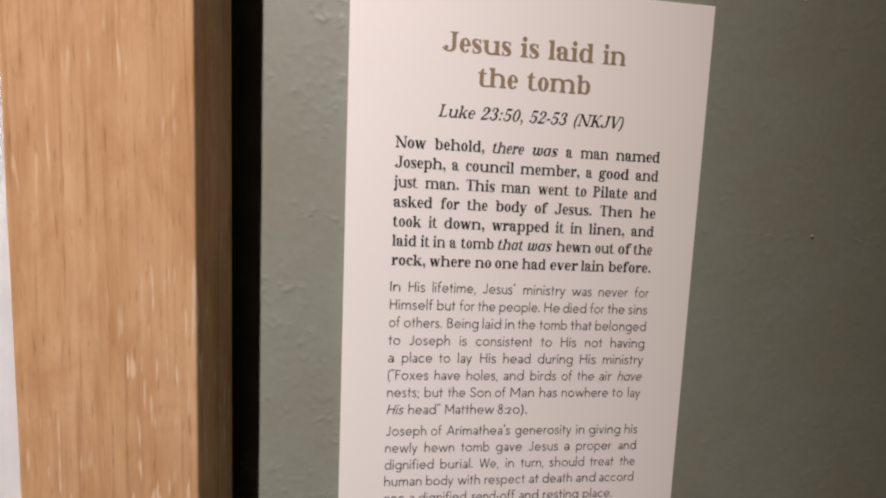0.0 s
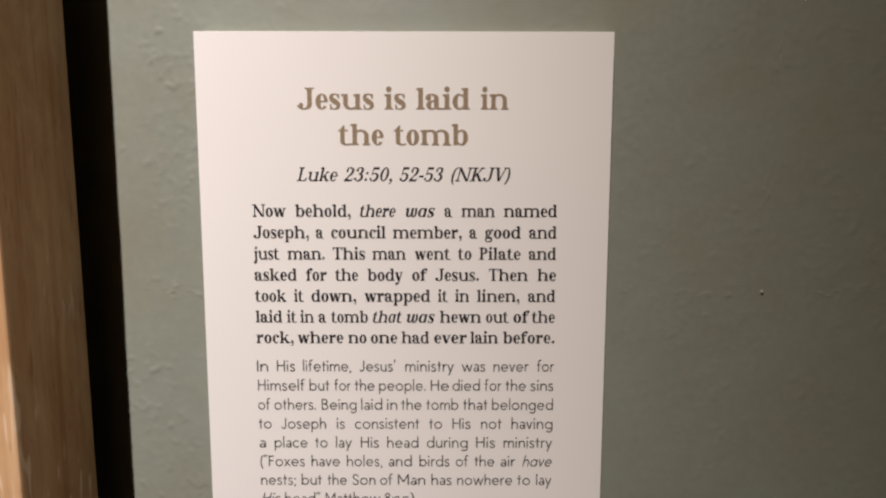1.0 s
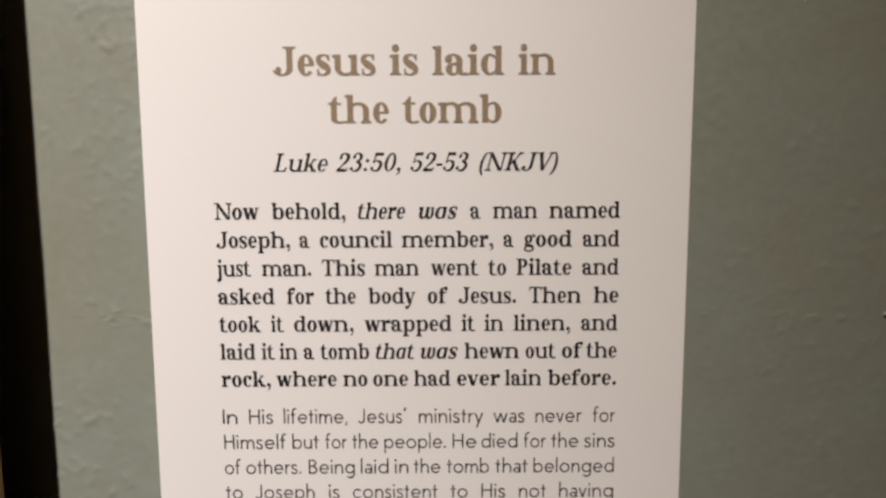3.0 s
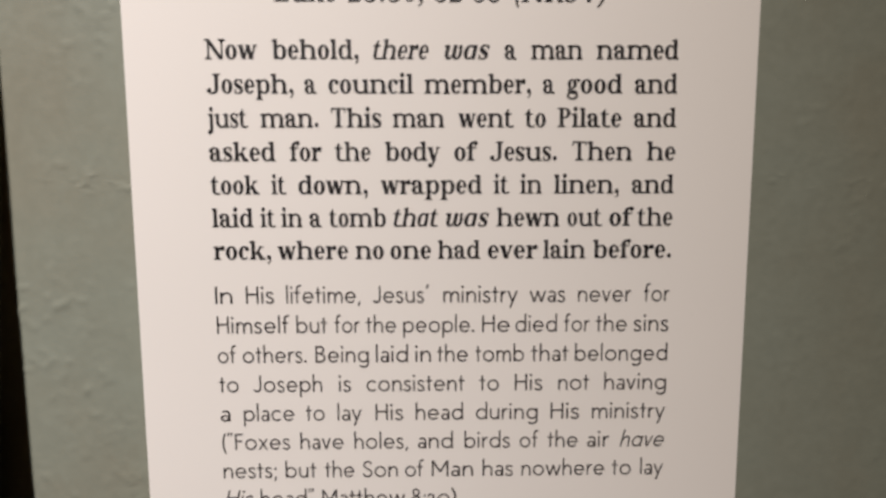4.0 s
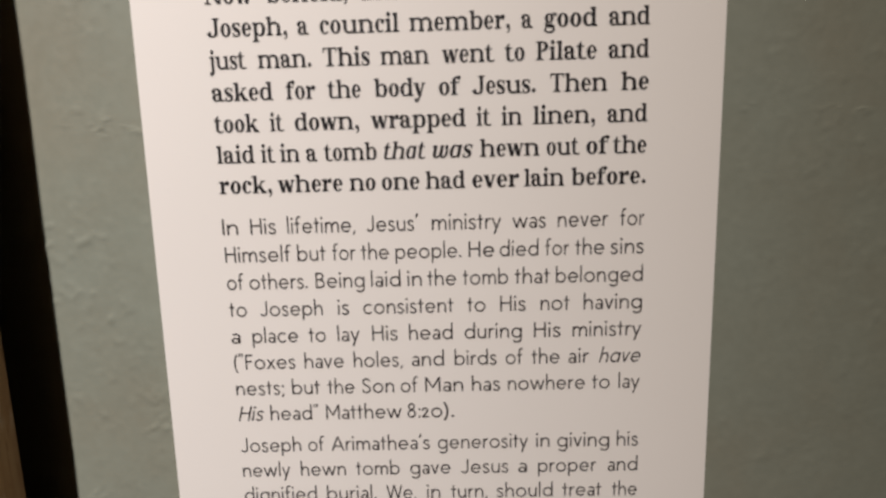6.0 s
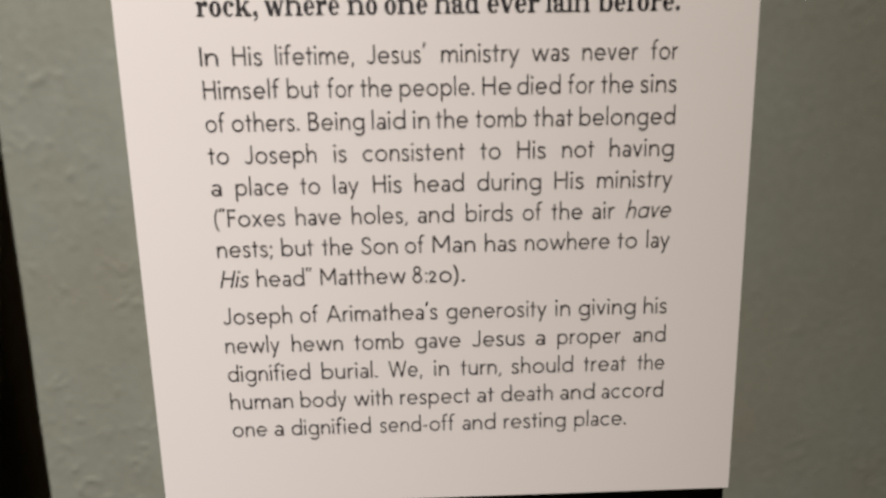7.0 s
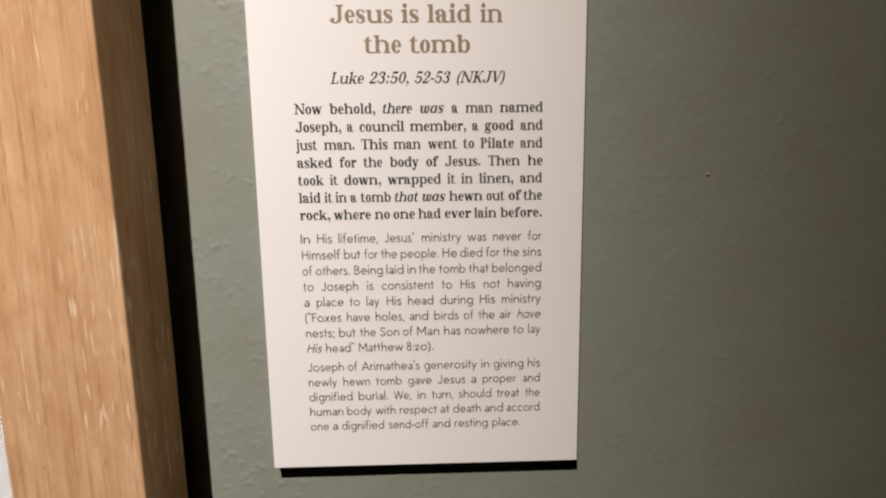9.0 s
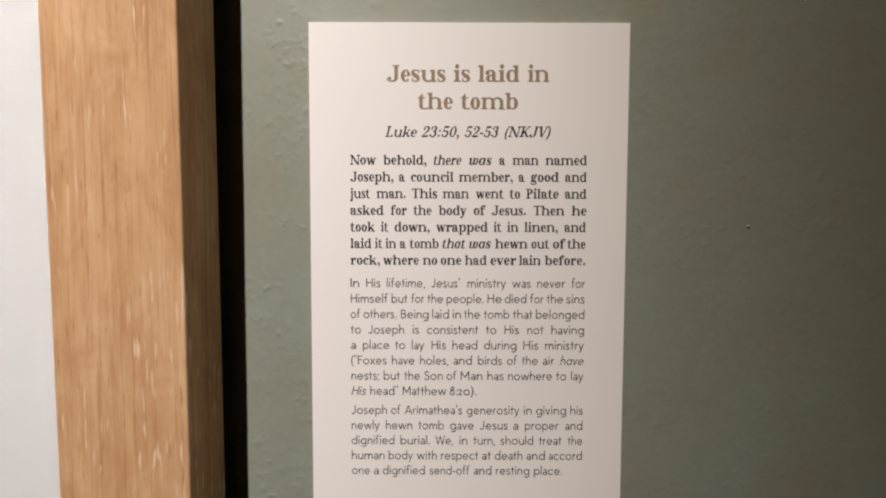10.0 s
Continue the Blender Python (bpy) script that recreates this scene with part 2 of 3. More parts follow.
def rail(length, width, depth):
    """A mitred moulding along z, its outer edge at x = 0, its face at y = 0, with a rabbet behind the inner lip."""
    bm = bmesh.new()
    r = 0.0007
    outline = [(-r * 0.3, r * 0.3), (-r, 0), (-width + r, 0), (-width, r), (-width, 0.009), (-width + 0.008, 0.009), (-width + 0.008, depth), (-r, depth), (0, depth - r), (0, r)]
    rings = []
    for end in (-1, 1):
        rings.append([bm.verts.new((x, y, end * (length / 2 + x))) for x, y in outline])
    n = len(outline)
    for i in range(n):
        bm.faces.new((rings[0][i], rings[0][(i + 1) % n], rings[1][(i + 1) % n], rings[1][i]))
    bm.faces.new(rings[0][::-1])
    bm.faces.new(rings[1])
    bmesh.ops.recalc_face_normals(bm, faces=bm.faces[:])
    return bm


def picture_frame():
    wide, high, face, depth = 0.46, 0.62, 0.0512, 0.0233
    right, mid, front = -0.0389, 1.45, -0.0257
    thing = new("picture_frame")
    thing.matrix_world = pose(right, front, mid, 0.45, 0, 0)
    tagged(thing, "pale oak picture frame with white mat on the green wall", "picture frame")
    cx = -wide / 2
    for length, x, z, turn in ((high, 0, 0, 0), (high, -wide, 0, 180), (wide, cx, high / 2, 270), (wide, cx, -high / 2, 90)):
        ob = part("rail", rail(length, face, depth), OAK, thing)
        ob.matrix_basis = pose(x, 0, z, 0, turn, 0)
    i = face - 0.007
    part("mat", box(-wide + i, -i, 0.0128, 0.0145, -high / 2 + i, high / 2 - i), MAT_BOARD, thing, "white mat board")
    glass = part("glass", box(-wide + i, -i, 0.0095, 0.0120, -high / 2 + i, high / 2 - i), GLASS, thing, "clear picture glass")
    glass.visible_shadow = False
    part("backing", box(-wide + i, -i, 0.0150, 0.0215, -high / 2 + i, high / 2 - i), BLACK, thing, "black backing board")
    b = 0.012
    for x0, x1, z0, z1 in ((-wide + b, -wide + b + 0.02, -high / 2 + b, high / 2 - b), (-b - 0.02, -b, -high / 2 + b, high / 2 - b)):
        part("spacer", box(x0, x1, depth, depth + 0.0045, z0, z1), BLACK, thing, "black spacer strip")
    return thing


picture_frame()

# ---- the label ----
LEFT, RIGHT, UPPER, LOWER = 0.0, 0.14, 1.55, 1.331
placard = tagged(new("wall_label"), "white printed text label on foam board, mounted on the green wall", "wall label")
placard.matrix_world = pose(0, WALL, LOWER)
part("board", box(LEFT + 0.0001, RIGHT - 0.0001, -WALL + 0.0004, 0.0003, 0.0001, UPPER - LOWER - 0.0001, 0.0001, 1), FOAM, placard, "white foam board")
sheet = part("sheet", box(LEFT, RIGHT, -WALL, -WALL + 0.0004, 0, UPPER - LOWER, 0.00012, 2), SHEET, placard, "smooth white printed paper sheet")


# Book serif letters, drawn with strokes in units of the x height: S is a stem, T a hairline.
RISE, SINK = 1.40, -0.45
EDGE = 0.14


def rect(x0, y0, x1, y1):
    return [(x0, y0), (x1, y0), (x1, y1), (x0, y1)], [(0, 1, 2, 3)]


def disc(cx, cy, r, n=14):
    return [(cx + r * math.cos(2 * math.pi * i / n), cy + r * math.sin(2 * math.pi * i / n)) for i in range(n)], [tuple(range(n))]


def ring(cx, cy, rx, ry, a0, a1, wl, wr, t):
    """An arc whose sides are wl and wr wide and whose top and bottom are t thick."""
    n = max(6, int(abs(a1 - a0) / 12))
    pts = []
    for i in range(n + 1):
        a = radians(a0 + (a1 - a0) * i / n)
        c, s = math.cos(a), math.sin(a)
        pts += [(cx + rx * c, cy + ry * s), (cx + (rx - (wl if c < 0 else wr)) * c, cy + (ry - t) * s)]
    return pts, [(2 * i, 2 * i + 2, 2 * i + 3, 2 * i + 1) for i in range(n)]


def stroke(nodes):
    """A bent stroke of changing width through nodes of (x, y, width)."""
    fine = []
    for i in range(len(nodes) - 1):
        p0, p1, p2, p3 = nodes[max(i - 1, 0)], nodes[i], nodes[i + 1], nodes[min(i + 2, len(nodes) - 1)]
        for k in range(5):
            u = k / 5
            fine.append([0.5 * (2 * b + (c - a) * u + (2 * a - 5 * b + 4 * c - d) * u * u + (3 * b - a - 3 * c + d) * u ** 3) for a, b, c, d in zip(p0, p1, p2, p3)])
    fine.append(list(nodes[-1]))
    pts = []
    for i, (x, y, w) in enumerate(fine):
        a, b = fine[max(i - 1, 0)], fine[min(i + 1, len(fine) - 1)]
        dx, dy = b[0] - a[0], b[1] - a[1]
        d = math.hypot(dx, dy) or 1
        pts += [(x - dy / d * w / 2, y + dx / d * w / 2), (x + dy / d * w / 2, y - dx / d * w / 2)]
    return pts, [(2 * i, 2 * i + 2, 2 * i + 3, 2 * i + 1) for i in range(len(fine) - 1)]


def slant(x0, y0, x1, y1, w):
    """A diagonal whose ends are cut level; x0 and x1 are the middles of its ends."""
    return [(x0 - w / 2, y0), (x0 + w / 2, y0), (x1 + w / 2, y1), (x1 - w / 2, y1)], [(0, 1, 2, 3)]


def foot(x0, x1, y, left, right, t, up=1):
    """A bracketed serif under (or, with up -1, over) a stem from x0 to x1."""
    a, b = x0 - left, x1 + right
    return [(a, y), (b, y), (b, y + up * t * 0.75), (x1 + right * 0.25, y + up * t * 1.1), (x1, y + up * (t + 0.09)), (x0, y + up * (t + 0.09)),
            (x0 - left * 0.25, y + up * t * 1.1), (a, y + up * t * 0.75)], [tuple(range(8))]


def flag(x0, x1, y, t):
    """The sloped serif at the head of a small letter's stem."""
    return [(x0 - EDGE, y - t * 1.1), (x0, y - t - 0.10), (x1, y - t - 0.10), (x1, y), (x0 + 0.02, y), (x0 - EDGE, y - t * 0.35)], [tuple(range(6))]


def serif_glyph(c, S, T):
    """The shapes and the advance of one letter."""
    x, e = 0.03 + EDGE, EDGE
    q = x + S
    r = q + 0.56
    if c in "il":
        top = 1.0 if c == "i" else RISE
        g = [rect(x, 0, q, top), foot(x, q, 0, e, e, T), flag(x, q, top, T)]
        if c == "i":
            g.append(disc((x + q) / 2, 1.31, max(0.12, S * 0.58)))
        return g, q + e + 0.03
    if c == "j":
        return [rect(x, -0.15, q, 1), flag(x, q, 1, T), disc((x + q) / 2, 1.31, max(0.12, S * 0.58)),
                ring(q - 0.30, -0.15, 0.30, 0.30, 0, -100, T, S, T), disc(q - 0.36, -0.33, S * 0.5)], q + 0.12
    if c in "nhmr":
        top = RISE if c == "h" else 1.0
        g = [rect(x, 0, q, top), foot(x, q, 0, e, e, T), flag(x, q, top, T)]
        if c == "r":
            g += [ring(q + 0.26, 0.62, 0.30, 0.39, 75, 170, T * 1.1, T, T * 1.5), disc(q + 0.30, 0.86, S * 0.62)]
            return g, q + 0.50
        gap = 0.50 if c == "m" else 0.53
        legs = 2 if c == "m" else 1
        for k in range(legs):
            left = q + k * (gap + S)
            right = left + gap + S
            mid = left + gap * 0.56
            g += [ring(mid, 0.62, right - mid, 0.40, 0, 165, T * 1.2, S, T * 1.35), rect(right - S, 0, right, 0.63), foot(right - S, right, 0, e * 0.85, e * 0.85 if k == legs - 1 else e * 0.7, T)]
        return g, right + e + 0.02
    if c == "u":
        r = q + 0.53
        mid = r - 0.30
        return [rect(x, 0.35, q, 1), flag(x, q, 1, T), rect(r, 0, r + S, 1), flag(r, r + S, 1, T), foot(r, r + S, 0, 0, e, T),
                ring(mid, 0.37, mid - x, 0.39, 180, 345, S, T * 1.2, T * 1.35)], r + S + e + 0.02
    if c == "o":
        return [ring(0.53, 0.5, 0.47, 0.525, 0, 360, S * 1.08, S * 1.08, T)], 1.06
    if c == "c":
        return [ring(0.50, 0.5, 0.44, 0.525, 48, 318, S * 1.1, T, T), disc(0.50 + 0.25, 0.80, S * 0.58)], 0.94
    if c == "e":
        return [ring(0.50, 0.5, 0.44, 0.525, 0, 322, S * 1.1, S * 0.85, T), rect(0.12, 0.46, 0.90, 0.46 + T)], 0.99
    if c == "a":
        x0 = 0.60
        return [ring(0.44, 0.70, x0 + S - 0.44, 0.325, 0, 150, T, S, T * 1.2), disc(0.20, 0.76, S * 0.6), rect(x0, 0.05, x0 + S, 0.71),
                ring(0.44, 0.28, 0.39, 0.30, 70, 300, S * 1.05, T, T * 1.1), stroke([(x0 + 0.05, 0.52, T), (0.45, 0.56, T)]),
                ring(x0 + S + 0.07, 0.20, 0.07 + S, 0.21, 180, 300, S, T, T * 1.2)], x0 + S + 0.24
    if c == "\u0251":
        mid, x0 = 0.50, 0.74
        return [ring(mid, 0.5, 0.45, 0.525, 20, 335, S * 1.08, T, T * 1.2), rect(x0, 0.10, x0 + S, 1), ring(x0 + 0.16, 0.14, 0.16, 0.15, 180, 320, S * 0.9, T, T)], x0 + S + 0.16
    if c in "bp":
        mid = q + 0.29
        g = [ring(mid, 0.5, 0.46, 0.525, -150, 150, T, S * 1.08, T * 1.2)]
        if c == "b":
            return g + [rect(x, 0.0, q, RISE), flag(x, q, RISE, T)], mid + 0.46 + 0.06
        return g + [rect(x, SINK, q, 1), flag(x, q, 1, T), foot(x, q, SINK, e, e, T)], mid + 0.46 + 0.06
    if c == "d":
        mid, x0 = 0.51, 0.51 + 0.29
        return [ring(mid, 0.5, 0.46, 0.525, 30, 330, S * 1.08, T, T * 1.2), rect(x0, 0, x0 + S, RISE), flag(x0, x0 + S, RISE, T), foot(x0, x0 + S, 0, 0, e, T)], x0 + S + e + 0.02
    if c == "g":
        return [ring(0.46, 0.66, 0.36, 0.365, 0, 360, S * 0.9, S * 0.9, T), stroke([(0.28, 0.36, T), (0.17, 0.24, T * 1.3), (0.30, 0.12, S * 0.8), (0.62, 0.09, S * 0.9), (0.88, -0.03, S * 0.8)]),
                ring(0.49, -0.17, 0.46, 0.27, 20, -230, T * 1.4, T * 1.6, T * 1.1), stroke([(0.70, 0.90, T), (0.84, 0.99, T * 1.2), (0.97, 0.97, T * 1.2)]), disc(0.96, 0.93, S * 0.42)], 1.06
    if c == "f":
        return [rect(x, 0, q, 1.12), foot(x, q, 0, e, e * 1.1, T), rect(0.0, 1 - T, q + 0.30, 1), ring(q + 0.20, 1.10, 0.20 + S, 0.32, 60, 180, S, T, T), disc(q + 0.27, 1.29, S * 0.55)], q + 0.36
    if c == "t":
        x, q = x - 0.03, q - 0.03
        return [([(x, 0.2), (q, 0.2), (q, 1.30), (q - T, 1.30), (x, 1.04)], [(0, 1, 2, 3, 4)]),
                rect(0.0, 1 - T, q + 0.23, 1), ring(q + 0.13, 0.22, 0.13 + S, 0.245, 180, 320, S, T, T * 1.1)], q + 0.40
    if c == "s":
        return [stroke([(0.70, 0.78, T), (0.60, 0.94, T), (0.42, 0.98, T), (0.21, 0.88, S * 0.75), (0.20, 0.68, S * 0.9), (0.42, 0.51, S * 1.1), (0.64, 0.36, S * 0.95), (0.68, 0.17, S * 0.75),
                        (0.46, 0.02, T), (0.24, 0.06, T), (0.12, 0.25, T)]), rect(0.66, 0.70, 0.66 + T, 1.0), rect(0.10, 0.0, 0.10 + T, 0.31)], 0.86
    if c == "k":
        return [rect(x, 0, q, RISE), foot(x, q, 0, e, e * 0.7, T), flag(x, q, RISE, T), slant(q, 0.34, q + 0.52, 1, T * 1.3), slant(q + 0.56, 0, q + 0.20, 0.62, S * 1.15),
                rect(q + 0.30, 1 - T * 0.8, q + 0.70, 1), foot(q + 0.56 - S / 2, q + 0.56 + S / 2, 0, 0.08, e, T)], q + 0.56 + S / 2 + e
    if c in "vy":
        bottom = 0.54
        g = [slant(bottom, 0, 0.22, 1, S * 1.15), slant(bottom + 0.02, 0, 0.90, 1, T * 1.3), rect(0.0, 1 - T * 0.85, 0.46, 1), rect(0.70, 1 - T * 0.85, 1.06, 1)]
        if c == "y":
            g += [stroke([(bottom + 0.02, 0.05, T * 1.3), (0.44, -0.24, T * 1.2), (0.34, -0.38, T), (0.22, -0.40, T)]), disc(0.20, -0.32, S * 0.52)]
        return g, 1.06
    if c == "\u026f":
        return [flag(x, q, 1, T), rect(x, 0.34, q, 1), ring(x + 0.34, 0.36, 0.34, 0.38, 180, 350, S, T * 1.2, T * 1.3), rect(x + 0.56, 0.34, x + 0.56 + S, 1),
                ring(x + 0.94, 0.42, 0.38, 0.44, 180, 360, S, S * 0.8, T * 1.3), ring(x + 0.94, 0.42, 0.38, 0.54, 0, 62, S, S * 0.8, T), disc(x + 1.12, 0.86, S * 0.5)], x + 1.40
    if c == "w":
        g = []
        for k in (0, 0.58):
            g += [slant(0.50 + k, 0, 0.22 + k, 1, S * 1.15), slant(0.52 + k, 0, 0.80 + k, 1, T * 1.3)]
        return g + [rect(0.0, 1 - T * 0.85, 0.46, 1), rect(0.64, 1 - T * 0.85, 0.98, 1), rect(1.20, 1 - T * 0.85, 1.56, 1)], 1.56
    C = RISE
    if c == "N":
        return [rect(0.28, 0, 0.28 + T * 1.3, C), slant(1.36, 0, 0.30, C, S * 1.2), rect(1.36, 0, 1.36 + T * 1.3, C), rect(0.05, C - T, 0.36, C), foot(0.28, 0.28 + T * 1.3, 0, 0.2, 0.2, T),
                foot(1.36, 1.36 + T * 1.3, C, 0.2, 0.2, T, -1)], 1.66
    if c == "J":
        return [rect(0.66, 0.35, 0.66 + S, C), foot(0.66, 0.66 + S, C, 0.17, 0.17, T, -1), ring(0.44, 0.35, 0.22 + S, 0.375, 195, 360, T, S, T), disc(0.22, 0.26, S * 0.5)], 0.66 + S + 0.2
    if c == "T":
        m = 0.66
        return [rect(m - S / 2, 0, m + S / 2, C), foot(m - S / 2, m + S / 2, 0, 0.19, 0.19, T), rect(0.06, C - T, 1.26, C),
                ([(0.06, C), (0.04, C - 0.36), (0.09, C - 0.36), (0.20, C - T)], [(0, 1, 2, 3)]), ([(1.26, C), (1.12, C - T), (1.23, C - 0.36), (1.28, C - 0.36)], [(0, 1, 2, 3)])], 1.32
    if c == "P":
        return [rect(0.24, 0, 0.24 + S, C), foot(0.24, 0.24 + S, 0, 0.18, 0.18, T), foot(0.24, 0.24 + S, C, 0.18, 0, T, -1), ring(0.62, 1.02, 0.52, 0.38, -90, 90, T, S * 1.05, T),
                rect(0.24, C - T, 0.63, C), rect(0.24, 0.64, 0.63, 0.64 + T)], 1.22
    if c == "L":
        return [rect(0.24, 0, 0.24 + S, C), foot(0.24, 0.24 + S, C, 0.18, 0.18, T, -1), rect(0.06, 0, 1.12, T), ([(1.12, 0), (1.17, 0.38), (1.11, 0.38), (0.96, T)], [(0, 1, 2, 3)])], 1.24
    if c == "K":
        return [rect(0.24, 0, 0.24 + S, C), foot(0.24, 0.24 + S, C, 0.18, 0.16, T, -1), foot(0.24, 0.24 + S, 0, 0.18, 0.16, T), slant(0.24 + S, 0.5, 1.12, C, T * 1.3), slant(1.18, 0, 0.62, 0.86, S * 1.2),
                rect(0.92, C - T, 1.32, C), rect(0.98, 0, 1.40, T)], 1.42
    if c == "V":
        return [slant(0.70, 0, 0.26, C, S * 1.15), slant(0.72, 0, 1.18, C, T * 1.3), rect(0.04, C - T, 0.50, C), rect(0.98, C - T, 1.38, C)], 1.40
    if c == "0":
        return [ring(0.54, 0.70, 0.46, 0.71, 0, 360, S, S, T)], 1.08
    if c == "2":
        return [stroke([(0.20, 1.08, T), (0.26, 1.28, T * 1.4), (0.52, 1.37, T), (0.82, 1.20, S), (0.80, 0.92, S), (0.52, 0.52, T * 1.5), (0.14, 0.10, T)]), disc(0.24, 1.08, S * 0.5),
                stroke([(0.12, 0.06, S * 0.8), (0.50, 0.09, S * 0.9), (0.88, 0.07, S * 0.7)]), stroke([(0.88, 0.05, T), (0.96, 0.30, T)])], 1.08
    if c == "3":
        return [stroke([(0.22, 1.14, T), (0.30, 1.32, T), (0.52, 1.37, T), (0.78, 1.22, S), (0.76, 0.96, S * 0.9), (0.48, 0.76, T)]), disc(0.24, 1.14, S * 0.5),
                stroke([(0.48, 0.76, T), (0.80, 0.64, S * 0.9), (0.88, 0.36, S), (0.70, 0.08, S * 0.8), (0.42, 0.03, T), (0.18, 0.20, T)]), disc(0.20, 0.24, S * 0.5)], 1.08
    if c == "5":
        return [rect(0.22, 1.22, 0.90, 1.22 + S * 0.8), slant(0.24, 0.66, 0.28, 1.30, T), stroke([(0.24, 0.70, T), (0.48, 0.84, T), (0.80, 0.70, S * 0.9), (0.88, 0.40, S), (0.72, 0.10, S * 0.8), (0.42, 0.02, T), (0.18, 0.20, T)]),
                disc(0.20, 0.24, S * 0.5)], 1.08
    dot = max(0.12, S * 0.58)
    if c == ".":
        return [disc(0.27, dot, dot)], 0.54
    if c == ":":
        return [disc(0.30, dot, dot), disc(0.30, 0.86, dot)], 0.60
    if c == ",":
        return [disc(0.27, dot, dot), stroke([(0.27 + dot * 0.7, dot, dot * 0.6), (0.27 + dot * 0.6, -0.12, T), (0.17, -0.30, T * 0.6)])], 0.56
    if c == "-":
        return [rect(0.05, 0.42, 0.57, 0.42 + T * 1.8)], 0.62
    if c == "(":
        return [ring(0.80, 0.52, 0.62, 1.02, 118, 242, S * 0.9, S, 0.02)], 0.60
    if c == ")":
        return [ring(-0.20, 0.52, 0.62, 1.02, -62, 62, S, S * 0.9, 0.02)], 0.60
    return [rect(0.1, 0, 0.4, 1)], 0.5


def sans_glyph(c, W):
    """The shapes and the advance of one letter of a thin geometric face, in units of the x height; W is its one stroke width."""
    L, C, A = 0.07, 1.507, 1.62      # side bearing, capital height, ascender
    q = L + W
    bowl = ring(L + 0.50, 0.5, 0.50, 0.52, 0, 360, W, W, W)
    if c in "bp":
        return [bowl, rect(L, 0, q, A) if c == "b" else rect(L, -0.48, q, 1)], 1.12
    if c in "dg\u0251":
        r = L + 1.0
        if c == "g":
            return [bowl, rect(r - W, -0.08, r, 1), ring(r - 0.47, -0.08, 0.47, 0.42, 0, -148, W, W, W)], 1.14
        return [bowl, rect(r - W, 0, r, A if c == "d" else 1)], 1.14
    if c == "o" or c == "0":
        return [ring(0.59, 0.5, 0.53, 0.52, 0, 360, W, W, W)], 1.18
    if c == "c":
        return [ring(0.57, 0.5, 0.51, 0.52, 44, 316, W, W, W)], 1.0
    if c == "e":
        return [ring(0.56, 0.5, 0.50, 0.52, 0, 320, W, W, W), rect(0.10, 0.43, 1.06, 0.43 + W * 0.9)], 1.12
    if c == "a":
        return [rect(0.64, 0, 0.64 + W, 0.68), ring(0.64 + W - 0.36, 0.66, 0.36, 0.36, 0, 142, W, W, W), ring(0.40, 0.28, 0.34, 0.30, 0, 360, W, W, W * 0.9)], 0.84
    if c in "nh":
        return [rect(L, 0, q, A if c == "h" else 1), ring(L + 0.46, 0.58, 0.40, 0.44, 0, 178, W, W, W), rect(L + 0.86 - W, 0, L + 0.86, 0.6)], 1.0
    if c == "m":
        g = [rect(L, 0, q, 1)]
        for right in (0.75, 1.38):
            g += [ring(L + right - 0.35, 0.62, 0.35, 0.40, 0, 178, W, W, W), rect(L + right - W, 0, L + right, 0.64)]
        return g, 1.52
    if c == "u":
        return [rect(L, 0.42, q, 1), ring(L + 0.42, 0.42, 0.42, 0.44, 180, 360, W, W, W), rect(L + 0.84 - W, 0, L + 0.84, 1)], 0.98
    if c == "r":
        return [rect(L, 0, q, 1), ring(L + 0.42, 0.58, 0.38, 0.44, 72, 178, W, W, W)], 0.60
    if c in "il":
        return [rect(L, 0, q, A)] if c == "l" else [rect(L, 0, q, 1), disc(L + W / 2, 1.38, W * 0.72)], 0.27
    if c == "t":
        return [rect(0.19, 0, 0.19 + W, 1.38), rect(0.0, 1 - W * 0.9, 0.19 + W + 0.21, 1)], 0.54
    if c == "f":
        return [rect(0.17, 0, 0.17 + W, 1.30), ring(0.17 + 0.34, 1.29, 0.34, 0.34, 62, 180, W, W, W), rect(0.0, 1 - W * 0.9, 0.17 + W + 0.20, 1)], 0.58
    if c == "s":
        return [stroke([(x, y, W) for x, y in ((0.62, 0.81), (0.50, 0.93), (0.34, 0.955), (0.17, 0.87), (0.15, 0.69), (0.30, 0.55), (0.49, 0.46), (0.62, 0.30), (0.58, 0.12), (0.40, 0.04), (0.22, 0.06), (0.08, 0.20))])], 0.76
    if c in "vwx":
        d = W * 1.08
        if c == "x":
            return [slant(0.08, 0, 0.78, 1, d * 1.1), slant(0.80, 0, 0.10, 1, d * 1.1)], 0.88
        g = []
        for k in ((0.0,) if c == "v" else (0.0, 0.64)):
            g += [slant(0.42 + k, 0, 0.09 + k, 1, d), slant(0.42 + k, 0, 0.75 + k, 1, d)]
        return g, 0.85 if c == "v" else 1.48
    if c == "y":
        return [slant(0.23, -0.50, 0.80, 1, W * 1.08), slant(0.43, 0.02, 0.08, 1, W * 1.08)], 0.88
    if c == "I":
        return [rect(L, 0, q, C)], 0.27
    if c == "H":
        return [rect(L, 0, q, C), rect(L + 1.03 - W, 0, L + 1.03, C), rect(L, 0.72, L + 1.03, 0.72 + W)], 1.18
    if c == "J":
        return [rect(0.64 - W, 0.38, 0.64, C), ring(0.64 - 0.38, 0.38, 0.38, 0.40, 205, 360, W, W, W)], 0.74
